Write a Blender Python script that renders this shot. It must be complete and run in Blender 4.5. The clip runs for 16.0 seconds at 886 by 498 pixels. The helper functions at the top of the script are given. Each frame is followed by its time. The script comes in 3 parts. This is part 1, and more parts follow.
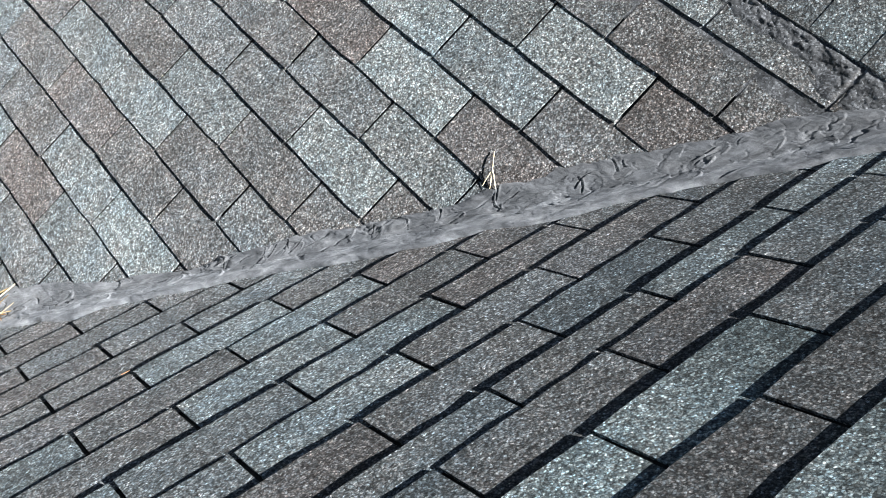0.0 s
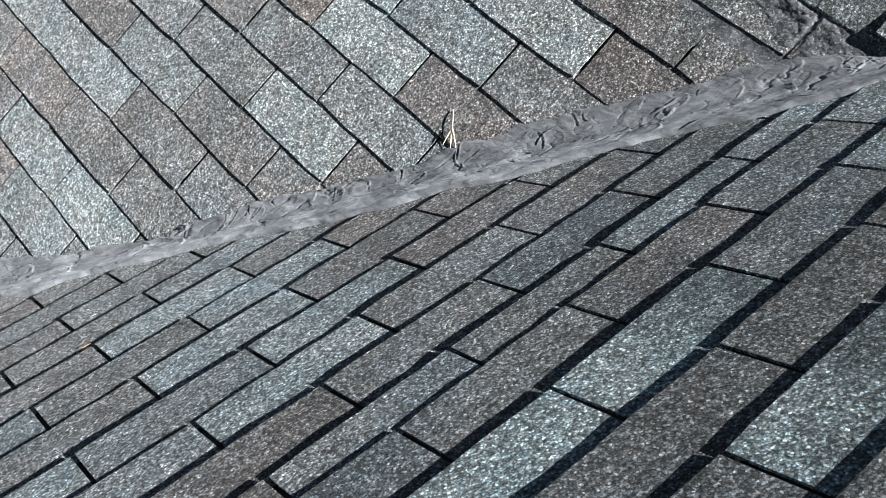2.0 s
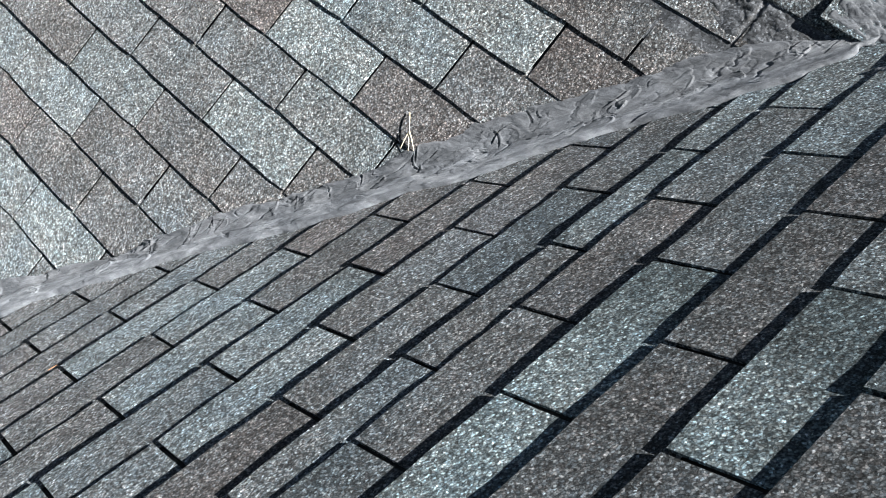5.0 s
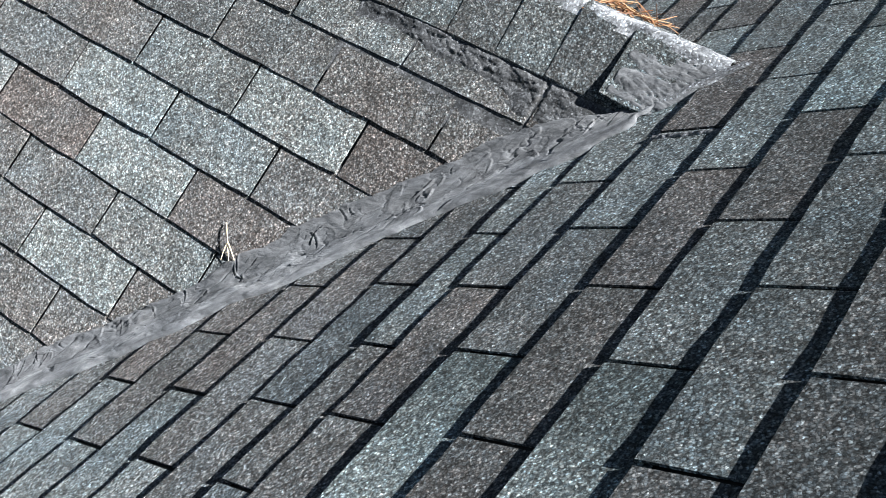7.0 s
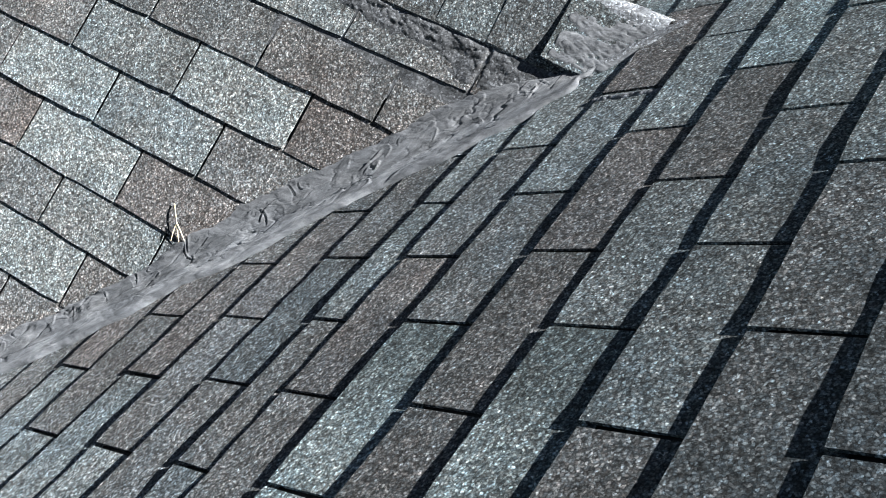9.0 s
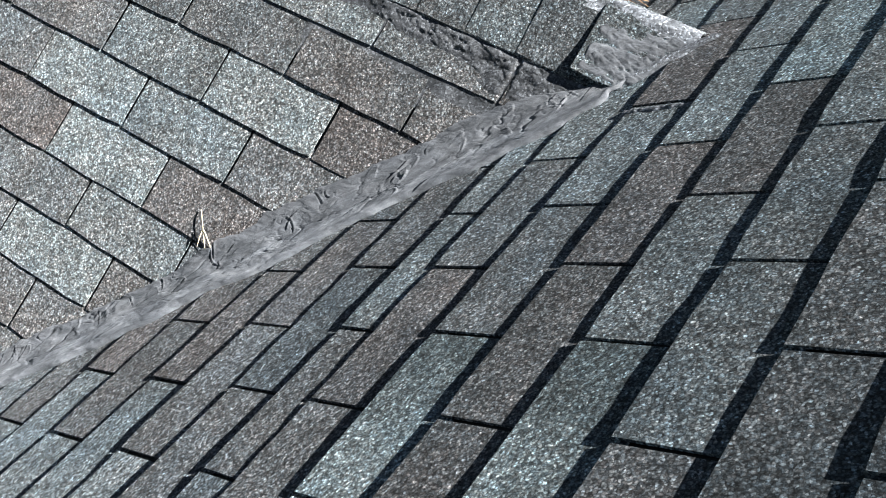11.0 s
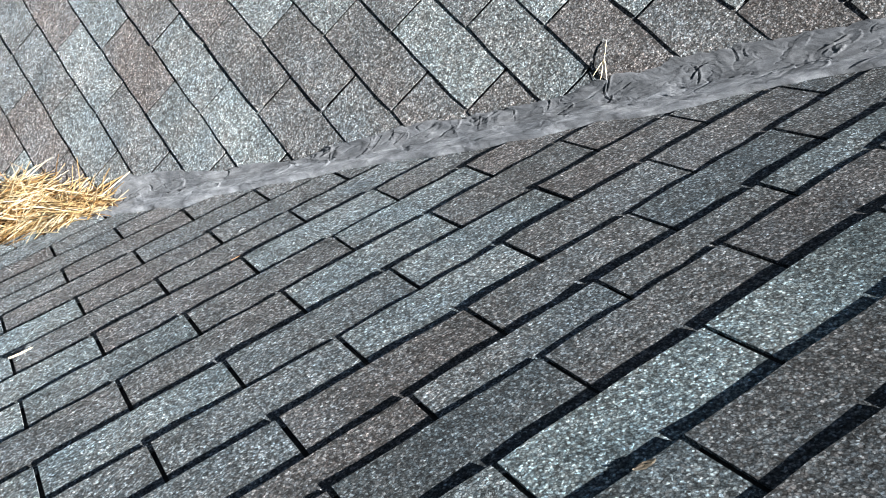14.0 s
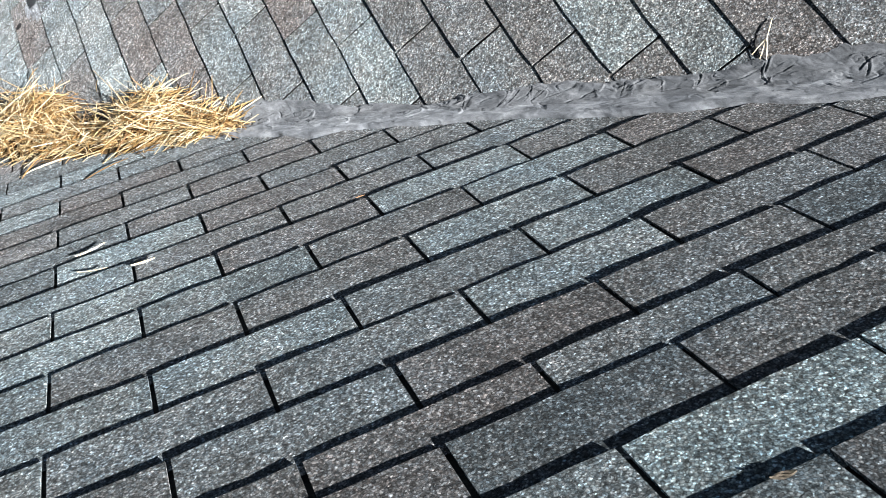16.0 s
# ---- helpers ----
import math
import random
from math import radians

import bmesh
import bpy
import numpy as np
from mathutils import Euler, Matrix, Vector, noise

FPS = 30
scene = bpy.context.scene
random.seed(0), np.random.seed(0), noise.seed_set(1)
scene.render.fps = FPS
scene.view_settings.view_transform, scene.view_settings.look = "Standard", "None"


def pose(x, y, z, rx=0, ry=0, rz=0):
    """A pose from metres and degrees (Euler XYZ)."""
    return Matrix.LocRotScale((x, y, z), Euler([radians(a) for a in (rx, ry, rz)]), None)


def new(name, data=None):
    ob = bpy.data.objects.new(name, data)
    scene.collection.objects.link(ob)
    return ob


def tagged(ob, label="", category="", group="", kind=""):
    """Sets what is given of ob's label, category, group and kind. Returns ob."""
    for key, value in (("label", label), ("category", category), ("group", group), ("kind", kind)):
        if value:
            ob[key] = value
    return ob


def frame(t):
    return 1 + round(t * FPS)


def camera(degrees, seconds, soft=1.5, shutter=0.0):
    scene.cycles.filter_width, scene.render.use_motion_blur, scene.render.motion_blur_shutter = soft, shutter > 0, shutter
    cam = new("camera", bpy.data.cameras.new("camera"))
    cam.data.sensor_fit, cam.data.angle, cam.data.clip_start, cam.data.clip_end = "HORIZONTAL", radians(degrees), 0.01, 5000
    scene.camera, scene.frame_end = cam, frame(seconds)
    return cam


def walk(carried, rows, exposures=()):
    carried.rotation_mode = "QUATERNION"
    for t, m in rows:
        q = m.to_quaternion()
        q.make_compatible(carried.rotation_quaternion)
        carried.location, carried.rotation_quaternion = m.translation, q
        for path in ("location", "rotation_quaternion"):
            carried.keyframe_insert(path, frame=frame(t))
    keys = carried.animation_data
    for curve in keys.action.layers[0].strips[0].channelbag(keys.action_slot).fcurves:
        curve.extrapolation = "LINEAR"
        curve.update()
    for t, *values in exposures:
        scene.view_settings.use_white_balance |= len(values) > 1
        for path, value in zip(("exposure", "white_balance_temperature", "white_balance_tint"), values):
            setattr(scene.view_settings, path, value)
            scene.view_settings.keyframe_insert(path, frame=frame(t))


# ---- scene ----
# A roof valley: a main slope and a lower cross-gable slope, both in three-tab asphalt shingles.
cam = camera(49.02, 16.0, soft=0.85)
PATH = [
    (0.0, -0.7238, -0.7111, 1.2922, 41.231, -3.640, -38.672),
    (0.5, -0.7052, -0.7171, 1.2814, 40.461, -3.133, -39.772),
    (1.0, -0.6981, -0.7156, 1.2792, 39.656, -3.528, -40.156),
    (1.5, -0.6965, -0.7244, 1.2783, 38.737, -4.177, -40.983),
    (2.0, -0.6984, -0.7238, 1.2800, 39.165, -3.517, -41.047),
    (2.5, -0.6955, -0.7245, 1.2784, 39.782, -2.651, -40.665),
    (3.0, -0.6922, -0.7246, 1.2763, 40.054, -1.831, -40.781),
    (3.2, -0.6872, -0.7222, 1.2779, 39.646, -1.359, -40.924),
    (5.3, -0.6300, -0.7694, 1.3068, 38.791, -1.759, -45.003),
    (5.5, -0.6088, -0.7845, 1.3101, 40.097, -0.656, -46.531),
    (6.0, -0.5791, -0.8103, 1.3220, 39.534, -2.495, -49.831),
    (6.5, -0.5626, -0.8179, 1.3340, 39.790, -2.250, -51.642),
    (7.0, -0.5561, -0.8280, 1.3511, 43.524, -2.476, -53.653),
    (7.5, -0.5452, -0.8416, 1.3628, 42.415, -2.415, -55.743),
    (8.0, -0.5354, -0.8480, 1.3604, 41.873, -1.935, -56.627),
    (8.2, -0.5371, -0.8506, 1.3632, 41.774, -2.224, -57.193),
    (10.3, -0.5421, -0.8387, 1.3546, 41.807, -2.152, -56.383),
    (10.5, -0.5398, -0.8354, 1.3598, 42.060, -2.202, -56.186),
    (11.0, -0.5451, -0.8312, 1.3585, 42.146, -2.058, -55.717),
    (11.5, -0.5440, -0.8332, 1.3540, 41.474, -1.998, -55.916),
    (12.0, -0.5458, -0.8262, 1.3424, 40.245, -1.837, -55.053),
    (12.5, -0.5791, -0.8043, 1.3141, 37.927, -1.969, -52.213),
    (13.0, -0.6088, -0.7784, 1.2932, 36.623, -0.684, -47.322),
    (13.5, -0.6666, -0.7515, 1.2803, 36.576, -0.213, -42.344),
    (14.0, -0.7313, -0.7046, 1.2626, 35.257, 0.301, -34.165),
    (14.5, -0.7506, -0.6775, 1.2386, 33.610, 1.372, -28.864),
    (15.0, -0.7601, -0.6664, 1.2421, 33.654, 0.462, -27.157),
    (15.5, -0.7659, -0.6600, 1.2348, 32.614, 1.077, -25.508),
    (16.0, -0.7657, -0.6540, 1.2326, 32.681, 0.688, -24.732),
]
EXPOSURES = [(0.0, 1.20), (16.0, 1.20)]
walk(cam, [(t, pose(x, y, z, rx, ry, rz)) for t, x, y, z, rx, ry, rz in PATH], EXPOSURES)

# ---- light ----
SUN = Vector((0.327, -0.680, 0.657)).normalized()
sun_data = bpy.data.lights.new("sun", "SUN")
sun_data.energy, sun_data.angle, sun_data.color = 5.0, radians(0.5), (1.0, 0.98, 0.95)
sun = new("sun", sun_data)
sun.matrix_world = Matrix.Translation(SUN * 20) @ SUN.to_track_quat("Z", "Y").to_matrix().to_4x4()
world = bpy.data.worlds.new("sky")
world.use_nodes = True
scene.world = world
sky = world.node_tree.nodes.new("ShaderNodeTexSky")
sky.sky_type, sky.sun_disc = "NISHITA", False
sky.sun_elevation, sky.sun_rotation = math.asin(SUN.z), math.atan2(SUN.x, SUN.y)
world.node_tree.nodes["Background"].inputs[1].default_value = 0.014
world.node_tree.links.new(sky.outputs[0], world.node_tree.nodes["Background"].inputs[0])


# ---- materials ----
def material(name):
    m = bpy.data.materials.new(name)
    m.use_nodes = True
    return m, m.node_tree.nodes, m.node_tree.links, m.node_tree.nodes["Principled BSDF"]


def put(nodes, links, kind, props=None, **ins):
    """A node with its properties and its inputs, each a value or a socket."""
    n = nodes.new("ShaderNode" + kind)
    props = props or {}
    if "operation" in props:
        n.operation = props["operation"]
    if "data_type" in props:
        n.data_type, n.blend_type = props["data_type"], props["blend_type"]
    for k, v in ins.items():
        s = n.inputs[int(k[1:])] if k[0] == "i" and k[1:].isdigit() else n.inputs[k]
        if isinstance(v, bpy.types.NodeSocket):
            links.new(v, s)
        else:
            s.default_value = v
    return n


def ramp(nodes, links, fac, stops):
    r = put(nodes, links, "ValToRGB", Fac=fac)
    e = r.color_ramp.elements
    while len(e) < len(stops):
        e.new(0.5)
    for k, (p, c) in zip(e, stops):
        k.position, k.color = p, (*c, 1) if len(c) == 3 else (c[0],) * 3 + (1,)
    return r.outputs[0]


def grey(*v):
    return [(p, (c, c, c)) for p, c in v]


def shingle_material():
    """Mineral granules on asphalt; each tab has its own blend of granules, and the blend may change half way along it."""
    m, nodes, links, bsdf = material("shingle_granules")
    where = put(nodes, links, "NewGeometry").outputs["Position"]
    info = put(nodes, links, "ObjectInfo")
    # the blend's change across a tab, along its own x axis, with a ragged border
    local = put(nodes, links, "SeparateXYZ", i0=put(nodes, links, "TexCoord").outputs["Object"]).outputs[0]
    ragged = put(nodes, links, "TexNoise", Vector=where, Scale=34.0, Detail=5.0, Roughness=0.65).outputs[0]
    side = put(nodes, links, "Math", {"operation": "MULTIPLY_ADD"}, i0=ragged, i1=0.16, i2=local).outputs[0]
    half = ramp(nodes, links, side, grey((0.195, 0.0), (0.275, 1.0)))
    gain = put(nodes, links, "Mix", {"data_type": "RGBA", "blend_type": "MIX"}, i0=half, i6=(1, 1, 1, 1), i7=info.outputs["Alpha"]).outputs[2]
    # granules: uneven chips, clumps of chips, and a fine dust between them
    jitter = put(nodes, links, "TexNoise", Vector=where, Scale=240.0, Detail=2.0)
    bent = put(nodes, links, "MixRGB", Fac=0.0045, Color1=where, Color2=jitter.outputs["Color"]).outputs[0]
    cell = put(nodes, links, "TexVoronoi", Vector=bent, Scale=285.0)
    fine = put(nodes, links, "TexVoronoi", Vector=bent, Scale=560.0)
    clump = put(nodes, links, "TexNoise", Vector=bent, Scale=150.0, Detail=2.5, Roughness=0.6)
    patch = put(nodes, links, "TexNoise", Vector=where, Scale=72.0, Detail=2.0, Roughness=0.6)
    chip = put(nodes, links, "SeparateColor", i0=cell.outputs["Color"])
    chip2 = put(nodes, links, "SeparateColor", i0=fine.outputs["Color"])
    speck = ramp(nodes, links, chip.outputs[0], grey((0.0, 0.32), (0.40, 0.70), (0.70, 1.05), (0.86, 1.58), (1.0, 2.5)))
    speck2 = ramp(nodes, links, chip2.outputs[1], grey((0.0, 0.58), (0.5, 0.94), (0.8, 1.20), (1.0, 1.7)))
    speck3 = ramp(nodes, links, clump.outputs[0], grey((0.30, 0.55), (0.46, 0.89), (0.56, 1.10), (0.70, 1.62)))
    speck4 = ramp(nodes, links, patch.outputs[0], grey((0.32, 0.80), (0.5, 1.0), (0.68, 1.24)))
    # asphalt shows between the chips
    between = ramp(nodes, links, cell.outputs["Distance"], grey((0.0, 1.60), (0.34, 1.34), (0.66, 0.60)))
    hue = ramp(nodes, links, chip.outputs[2], [(0.0, (1.07, 0.98, 0.94)), (0.5, (0.99, 1.0, 1.0)), (1.0, (0.92, 1.0, 1.07))])
    blotch = put(nodes, links, "TexNoise", Vector=where, Scale=11.0, Detail=4.0, Roughness=0.6)
    wear = ramp(nodes, links, blotch.outputs[0], grey((0.30, 0.74), (0.5, 1.0), (0.72, 1.22)))
    drift = put(nodes, links, "TexNoise", Vector=where, Scale=7.0, Detail=3.0, Roughness=0.55)
    tint = ramp(nodes, links, drift.outputs[0], [(0.33, (1.035, 0.985, 0.965)), (0.5, (1.0, 1.0, 1.0)), (0.67, (0.95, 1.0, 1.04))])
    col = info.outputs["Color"]
    for layer in (gain, speck, speck2, speck3, speck4, between, hue, wear, tint):
        col = put(nodes, links, "Mix", {"data_type": "RGBA", "blend_type": "MULTIPLY"}, i0=1.0, i6=col, i7=layer).outputs[2]
    links.new(col, bsdf.inputs["Base Color"])
    bsdf.inputs["Roughness"].default_value = 0.85
    bsdf.inputs["Diffuse Roughness"].default_value = 1.0
    bsdf.inputs["Specular IOR Level"].default_value = 0.30
    high = put(nodes, links, "Math", {"operation": "MULTIPLY_ADD"}, i0=chip.outputs[1], i1=0.5, i2=clump.outputs[0])
    bump = put(nodes, links, "Bump", Height=high.outputs[0], Strength=0.55, Distance=0.0014)
    links.new(bump.outputs[0], bsdf.inputs["Normal"])
    return m


def felt_material():
    m, nodes, links, bsdf = material("asphalt_felt")
    where = put(nodes, links, "NewGeometry").outputs["Position"]
    n = put(nodes, links, "TexNoise", Vector=where, Scale=260.0, Detail=3.0)
    links.new(ramp(nodes, links, n.outputs[0], grey((0.3, 0.012), (0.7, 0.035))), bsdf.inputs["Base Color"])
    bsdf.inputs["Roughness"].default_value = 0.95
    return m


def sealant_material(name="roof_cement", shade=1.0, grain=False):
    m, nodes, links, bsdf = material(name)
    where = put(nodes, links, "NewGeometry").outputs["Position"]
    turn = put(nodes, links, "Mapping", Vector=where, Rotation=(0, 0, radians(45)), Scale=(2.2, 1.0, 1.4))
    big = put(nodes, links, "TexNoise", Vector=turn.outputs[0], Scale=9.0, Detail=7.0, Roughness=0.62, Distortion=0.5)
    dust = put(nodes, links, "TexNoise", Vector=where, Scale=420.0, Detail=3.0)
    # streaks along the valley, as the trowel was drawn
    drawn = put(nodes, links, "Mapping", Vector=put(nodes, links, "Mapping", Vector=where, Rotation=(0, 0, radians(45))).outputs[0], Scale=(0.45, 2.0, 2.0))
    stain = put(nodes, links, "TexNoise", Vector=drawn.outputs[0], Scale=20.0, Detail=8.0, Roughness=0.72, Distortion=0.8)
    c = ramp(nodes, links, big.outputs[0], [(p, tuple(shade * k for k in c)) for p, c in ((0.34, (0.130, 0.142, 0.159)), (0.5, (0.196, 0.211, 0.232)), (0.68, (0.300, 0.318, 0.343)))])
    c = put(nodes, links, "Mix", {"data_type": "RGBA", "blend_type": "MULTIPLY"}, i0=1.0, i6=c, i7=ramp(nodes, links, stain.outputs[0], grey((0.3, 0.50), (0.5, 0.97), (0.7, 1.55)))).outputs[2]
    c = put(nodes, links, "Mix", {"data_type": "RGBA", "blend_type": "MULTIPLY"}, i0=1.0, i6=c, i7=ramp(nodes, links, dust.outputs[0], grey((0.3, 0.85), (0.7, 1.15)))).outputs[2]
    if grain:
        cell = put(nodes, links, "TexVoronoi", Vector=where, Scale=290.0)
        pick = put(nodes, links, "SeparateColor", i0=cell.outputs["Color"]).outputs[0]
        c = put(nodes, links, "Mix", {"data_type": "RGBA", "blend_type": "MULTIPLY"}, i0=1.0, i6=c, i7=ramp(nodes, links, pick, grey((0.0, 0.45), (0.6, 0.95), (0.85, 1.3), (1.0, 2.6)))).outputs[2]
    links.new(c, bsdf.inputs["Base Color"])
    bsdf.inputs["Diffuse Roughness"].default_value = 0.9
    bsdf.inputs["Roughness"].default_value = 0.62
    b1 = put(nodes, links, "Bump", Height=stain.outputs[0], Strength=0.55, Distance=0.006)
    b2 = put(nodes, links, "Bump", Height=dust.outputs[0], Strength=0.35, Distance=0.001, Normal=b1.outputs[0])
    links.new(b2.outputs[0], bsdf.inputs["Normal"])
    return m


def straw_material(name="dry_needles", low=0.0):
    m, nodes, links, bsdf = material(name)
    isle = put(nodes, links, "NewGeometry")
    pick = put(nodes, links, "Math", {"operation": "MULTIPLY_ADD"}, i0=isle.outputs["Random Per Island"], i1=1.0 - low, i2=low).outputs[0]
    c = ramp(nodes, links, pick, [(0.0, (0.17, 0.085, 0.03)), (0.25, (0.42, 0.25, 0.095)), (0.55, (0.68, 0.50, 0.25)), (1.0, (0.90, 0.82, 0.60))])
    n = put(nodes, links, "TexNoise", Vector=isle.outputs["Position"], Scale=180.0, Detail=2.0)
    c = put(nodes, links, "Mix", {"data_type": "RGBA", "blend_type": "MULTIPLY"}, i0=1.0, i6=c, i7=ramp(nodes, links, n.outputs[0], grey((0.3, 0.75), (0.7, 1.15)))).outputs[2]
    links.new(c, bsdf.inputs["Base Color"])
    bsdf.inputs["Roughness"].default_value = 0.5
    return m


def plain_material(name, a, b, scale):
    m, nodes, links, bsdf = material(name)
    n = put(nodes, links, "TexNoise", Vector=put(nodes, links, "NewGeometry").outputs["Position"], Scale=scale, Detail=6.0)
    links.new(ramp(nodes, links, n.outputs[0], [(0.3, a), (0.7, b)]), bsdf.inputs["Base Color"])
    bsdf.inputs["Roughness"].default_value = 0.9
    return m


def rust_needles():
    m, nodes, links, bsdf = material("rusty_needles")
    isle = put(nodes, links, "NewGeometry")
    links.new(ramp(nodes, links, isle.outputs["Random Per Island"], [(0.0, (0.22, 0.08, 0.035)), (0.5, (0.52, 0.26, 0.12)), (1.0, (0.78, 0.58, 0.36))]), bsdf.inputs["Base Color"])
    bsdf.inputs["Roughness"].default_value = 0.55
    return m


RUST = rust_needles()
SHINGLE, FELT, CEMENT, STRAW = shingle_material(), felt_material(), sealant_material("roof_cement", 1.22), straw_material()
PALE_STRAW = straw_material("pale_needles", 0.75)
DRIED_SKIN = sealant_material("dried_skin", 1.5, True)
FIRST_LAY = sealant_material("first_lay_of_cement", 0.86)
OLD_CEMENT, CRUST = sealant_material("old_roof_cement", 0.62, True), sealant_material("pale_crust", 2.2, True)
CAP_FILM = sealant_material("cap_film", 1.05)
GRASS = plain_material("lawn", (0.035, 0.055, 0.02), (0.07, 0.10, 0.035), 3.0)
WOOD = plain_material("sheathing", (0.28, 0.19, 0.11), (0.42, 0.31, 0.19), 14.0)

# ---- the two slopes ----
PITCH_M, PITCH_D = radians(35.23), radians(35.43)
MAIN = Matrix(((1, 0, 0, 0), (0, -math.cos(PITCH_M), math.sin(PITCH_M), 0), (0, math.sin(PITCH_M), math.cos(PITCH_M), 0), (0, 0, 0, 1)))
DX, DY, DZ = 0.2343, 0.4901, -0.2246
# Gable slope: u runs down the plan towards the main slope, v up to the ridge. u, v, normal make a left-handed set, so u is turned round in the matrix.
GABLE = Matrix(((0, math.cos(PITCH_D), -math.sin(PITCH_D), DX), (1, 0, 0, DY), (0, math.sin(PITCH_D), math.cos(PITCH_D), DZ), (0, 0, 0, 1)))
TM, TD = math.tan(PITCH_M), math.tan(PITCH_D)
RIDGE_V = 0.925
RIDGE_X, RIDGE_Z = DX + RIDGE_V * math.cos(PITCH_D), DZ + RIDGE_V * math.sin(PITCH_D)
APEX_Y = -RIDGE_Z / TM
TAB, ROW = 0.3048, 0.127


def valley_y(x):
    """Where the main slope meets the gable slope that faces -x."""
    return -(DZ + TD * (x - DX)) / TM


def main_rows():
    """Butt lines of the main slope's courses, in metres up the slope."""
    v = {k: k * ROW for k in range(-40, 3)}
    v.update({-1: -0.117, 0: 0.009, 1: 0.136, 2: 0.261, 3: 0.3445, 4: 0.472, 5: 0.606, 6: 0.731})
    v.update({k: 0.731 + (k - 6) * 0.1285 for k in range(7, 30)})
    return v


def gable_rows():
    v = {k: k * ROW for k in range(-40, 7)}
    v.update({1: 0.1195, 2: 0.251, 3: 0.382, 4: 0.5135, 5: 0.646, 6: 0.7297})
    return v


VM, VG = main_rows(), gable_rows()


def part(name, bm, mat, parent=None, label=""):
    me = bpy.data.meshes.new(name)
    bm.to_mesh(me)
    bm.free()
    me.materials.append(mat)
    ob = new(name, me)
    if parent:
        ob.parent = parent
    return tagged(ob, label)


def slab(points, z0, z1):
    """A flat plate on an outline in local x, y."""
    bm = bmesh.new()
    low, high = [bm.verts.new((x, y, z0)) for x, y in points], [bm.verts.new((x, y, z1)) for x, y in points]
    bm.faces.new(high)
    bm.faces.new(low[::-1])
    for i in range(len(points)):
        j = (i + 1) % len(points)
        bm.faces.new((low[i], low[j], high[j], high[i]))
    bmesh.ops.recalc_face_normals(bm, faces=bm.faces)
    return bm


def tab_mesh(seed, length=ROW, width=TAB, gap=0.0075, thick=0.0038, drop=0.0051):
    """One shingle tab: x across, y up the slope from its butt edge, its top at the butt at height 0."""
    r = random.Random(seed)
    n, bm = 6, bmesh.new()
    w, over = width - gap, 0.022
    xs = [gap / 2 + w * i / n for i in range(n + 1)]
    lift = [r.gauss(0, 0.00045) for _ in xs]
    tilt = r.gauss(0, 0.0005)
    jag = [r.gauss(0, 0.0011) for _ in xs]
    top, mid, bot = [], [], []
    for i, x in enumerate(xs):
        z = lift[i] + tilt * (i / n - 0.5) * 2
        corner = 0.0025 if i in (0, n) else 0.0
        top.append(bm.verts.new((x, jag[i] + corner + 0.0012, z)))
        mid.append(bm.verts.new((x, jag[i] + corner, z - 0.0012)))
        bot.append(bm.verts.new((x, jag[i] + corner + 0.001, z - thick)))
    back = [bm.verts.new((x, length + over, -drop)) for x in xs]
    for i in range(n):
        bm.faces.new((top[i], top[i + 1], back[i + 1], back[i]))
        bm.faces.new((mid[i], mid[i + 1], top[i + 1], top[i]))
        bm.faces.new((bot[i], bot[i + 1], mid[i + 1], mid[i]))
    for e in (0, n):
        low = bm.verts.new((xs[e], length + over, -drop - 0.0034))
        f = (bot[e], mid[e], top[e], back[e], low)
        bm.faces.new(f if e == 0 else f[::-1])
    bmesh.ops.recalc_face_normals(bm, faces=bm.faces)
    return bm


TONES = {"b": (0.152, 0.152, 0.155), "t": (0.152, 0.161, 0.167), "g": (0.160, 0.178, 0.188), "l": (0.188, 0.217, 0.229), "d": (0.126, 0.143, 0.153), "w": (0.220, 0.257, 0.270), "x": (0.262, 0.318, 0.334)}
# Colour factors by slope: the gable raised and warmer, the main slope slightly cooler.
SLOPE_TINT = {"m": (0.975, 1.0, 1.015), "g": (1.125, 1.10, 1.085)}
# Granule blends course by course, from the tab that is named first: brown, taupe, grey, light, dark, whitish, whitest.
MAIN_TONES = {-8: (-4, "btb"), -7: (-3.5, "tbt"), -6: (-4, "gbtt"), -5: (-3.5, "wbtt"), -4: (-4, "lttg"), -3: (-3.5, "wblt"), -2: (-4, "wltlb"),
    -1: (-3.5, "ttltb"), 0: (-4, "llglbt"), 1: (-3.5, "ggltbt"), 2: (-3, "gbtdt"), 3: (-2.5, "bgtlll"), 4: (-2, "dtbgww"), 5: (-1.5, "xxglb"),
    6: (-2, "lttbwww"), 7: (-1.5, "txltxw"), 8: (-1, "tllwww"), 9: (-1.5, "ddgwww"), 10: (-1, "ddllll")}
GABLE_TONES = {-13: (-6.5, "llg"), -12: (-6, "bl"), -11: (-5.5, "lt"), -10: (-5, "lw"), -9: (-4.5, "bw"), -8: (-4, "bb"), -7: (-3.5, "ll"), -6: (-3, "gg"),
    -5: (-3.5, "bl"), -4: (-4, "tlw"), -3: (-4.5, "tbtt"), -2: (-4, "lltg"), -1: (-3.5, "tltt"), 0: (-3, "ggwt"), 1: (-2.5, "tgl"), 2: (-2, "bwb"),
    3: (-2.5, "gwlt"), 4: (-2, "tlwb"), 5: (-0.5, "gtt"), 6: (-1, "tlgt")}
# Tabs whose blend changes half way: the second half's brightness against the first's.
MAIN_HALVES = {(5, -0.5): 0.55, (7, -0.5): 0.55, (3, 0.5): 0.80, (1, -1.5): 1.18, (-5, -3.5): 0.88, (-2, -3): 0.80, (6, 0): 0.88, (0, -1): 0.86}


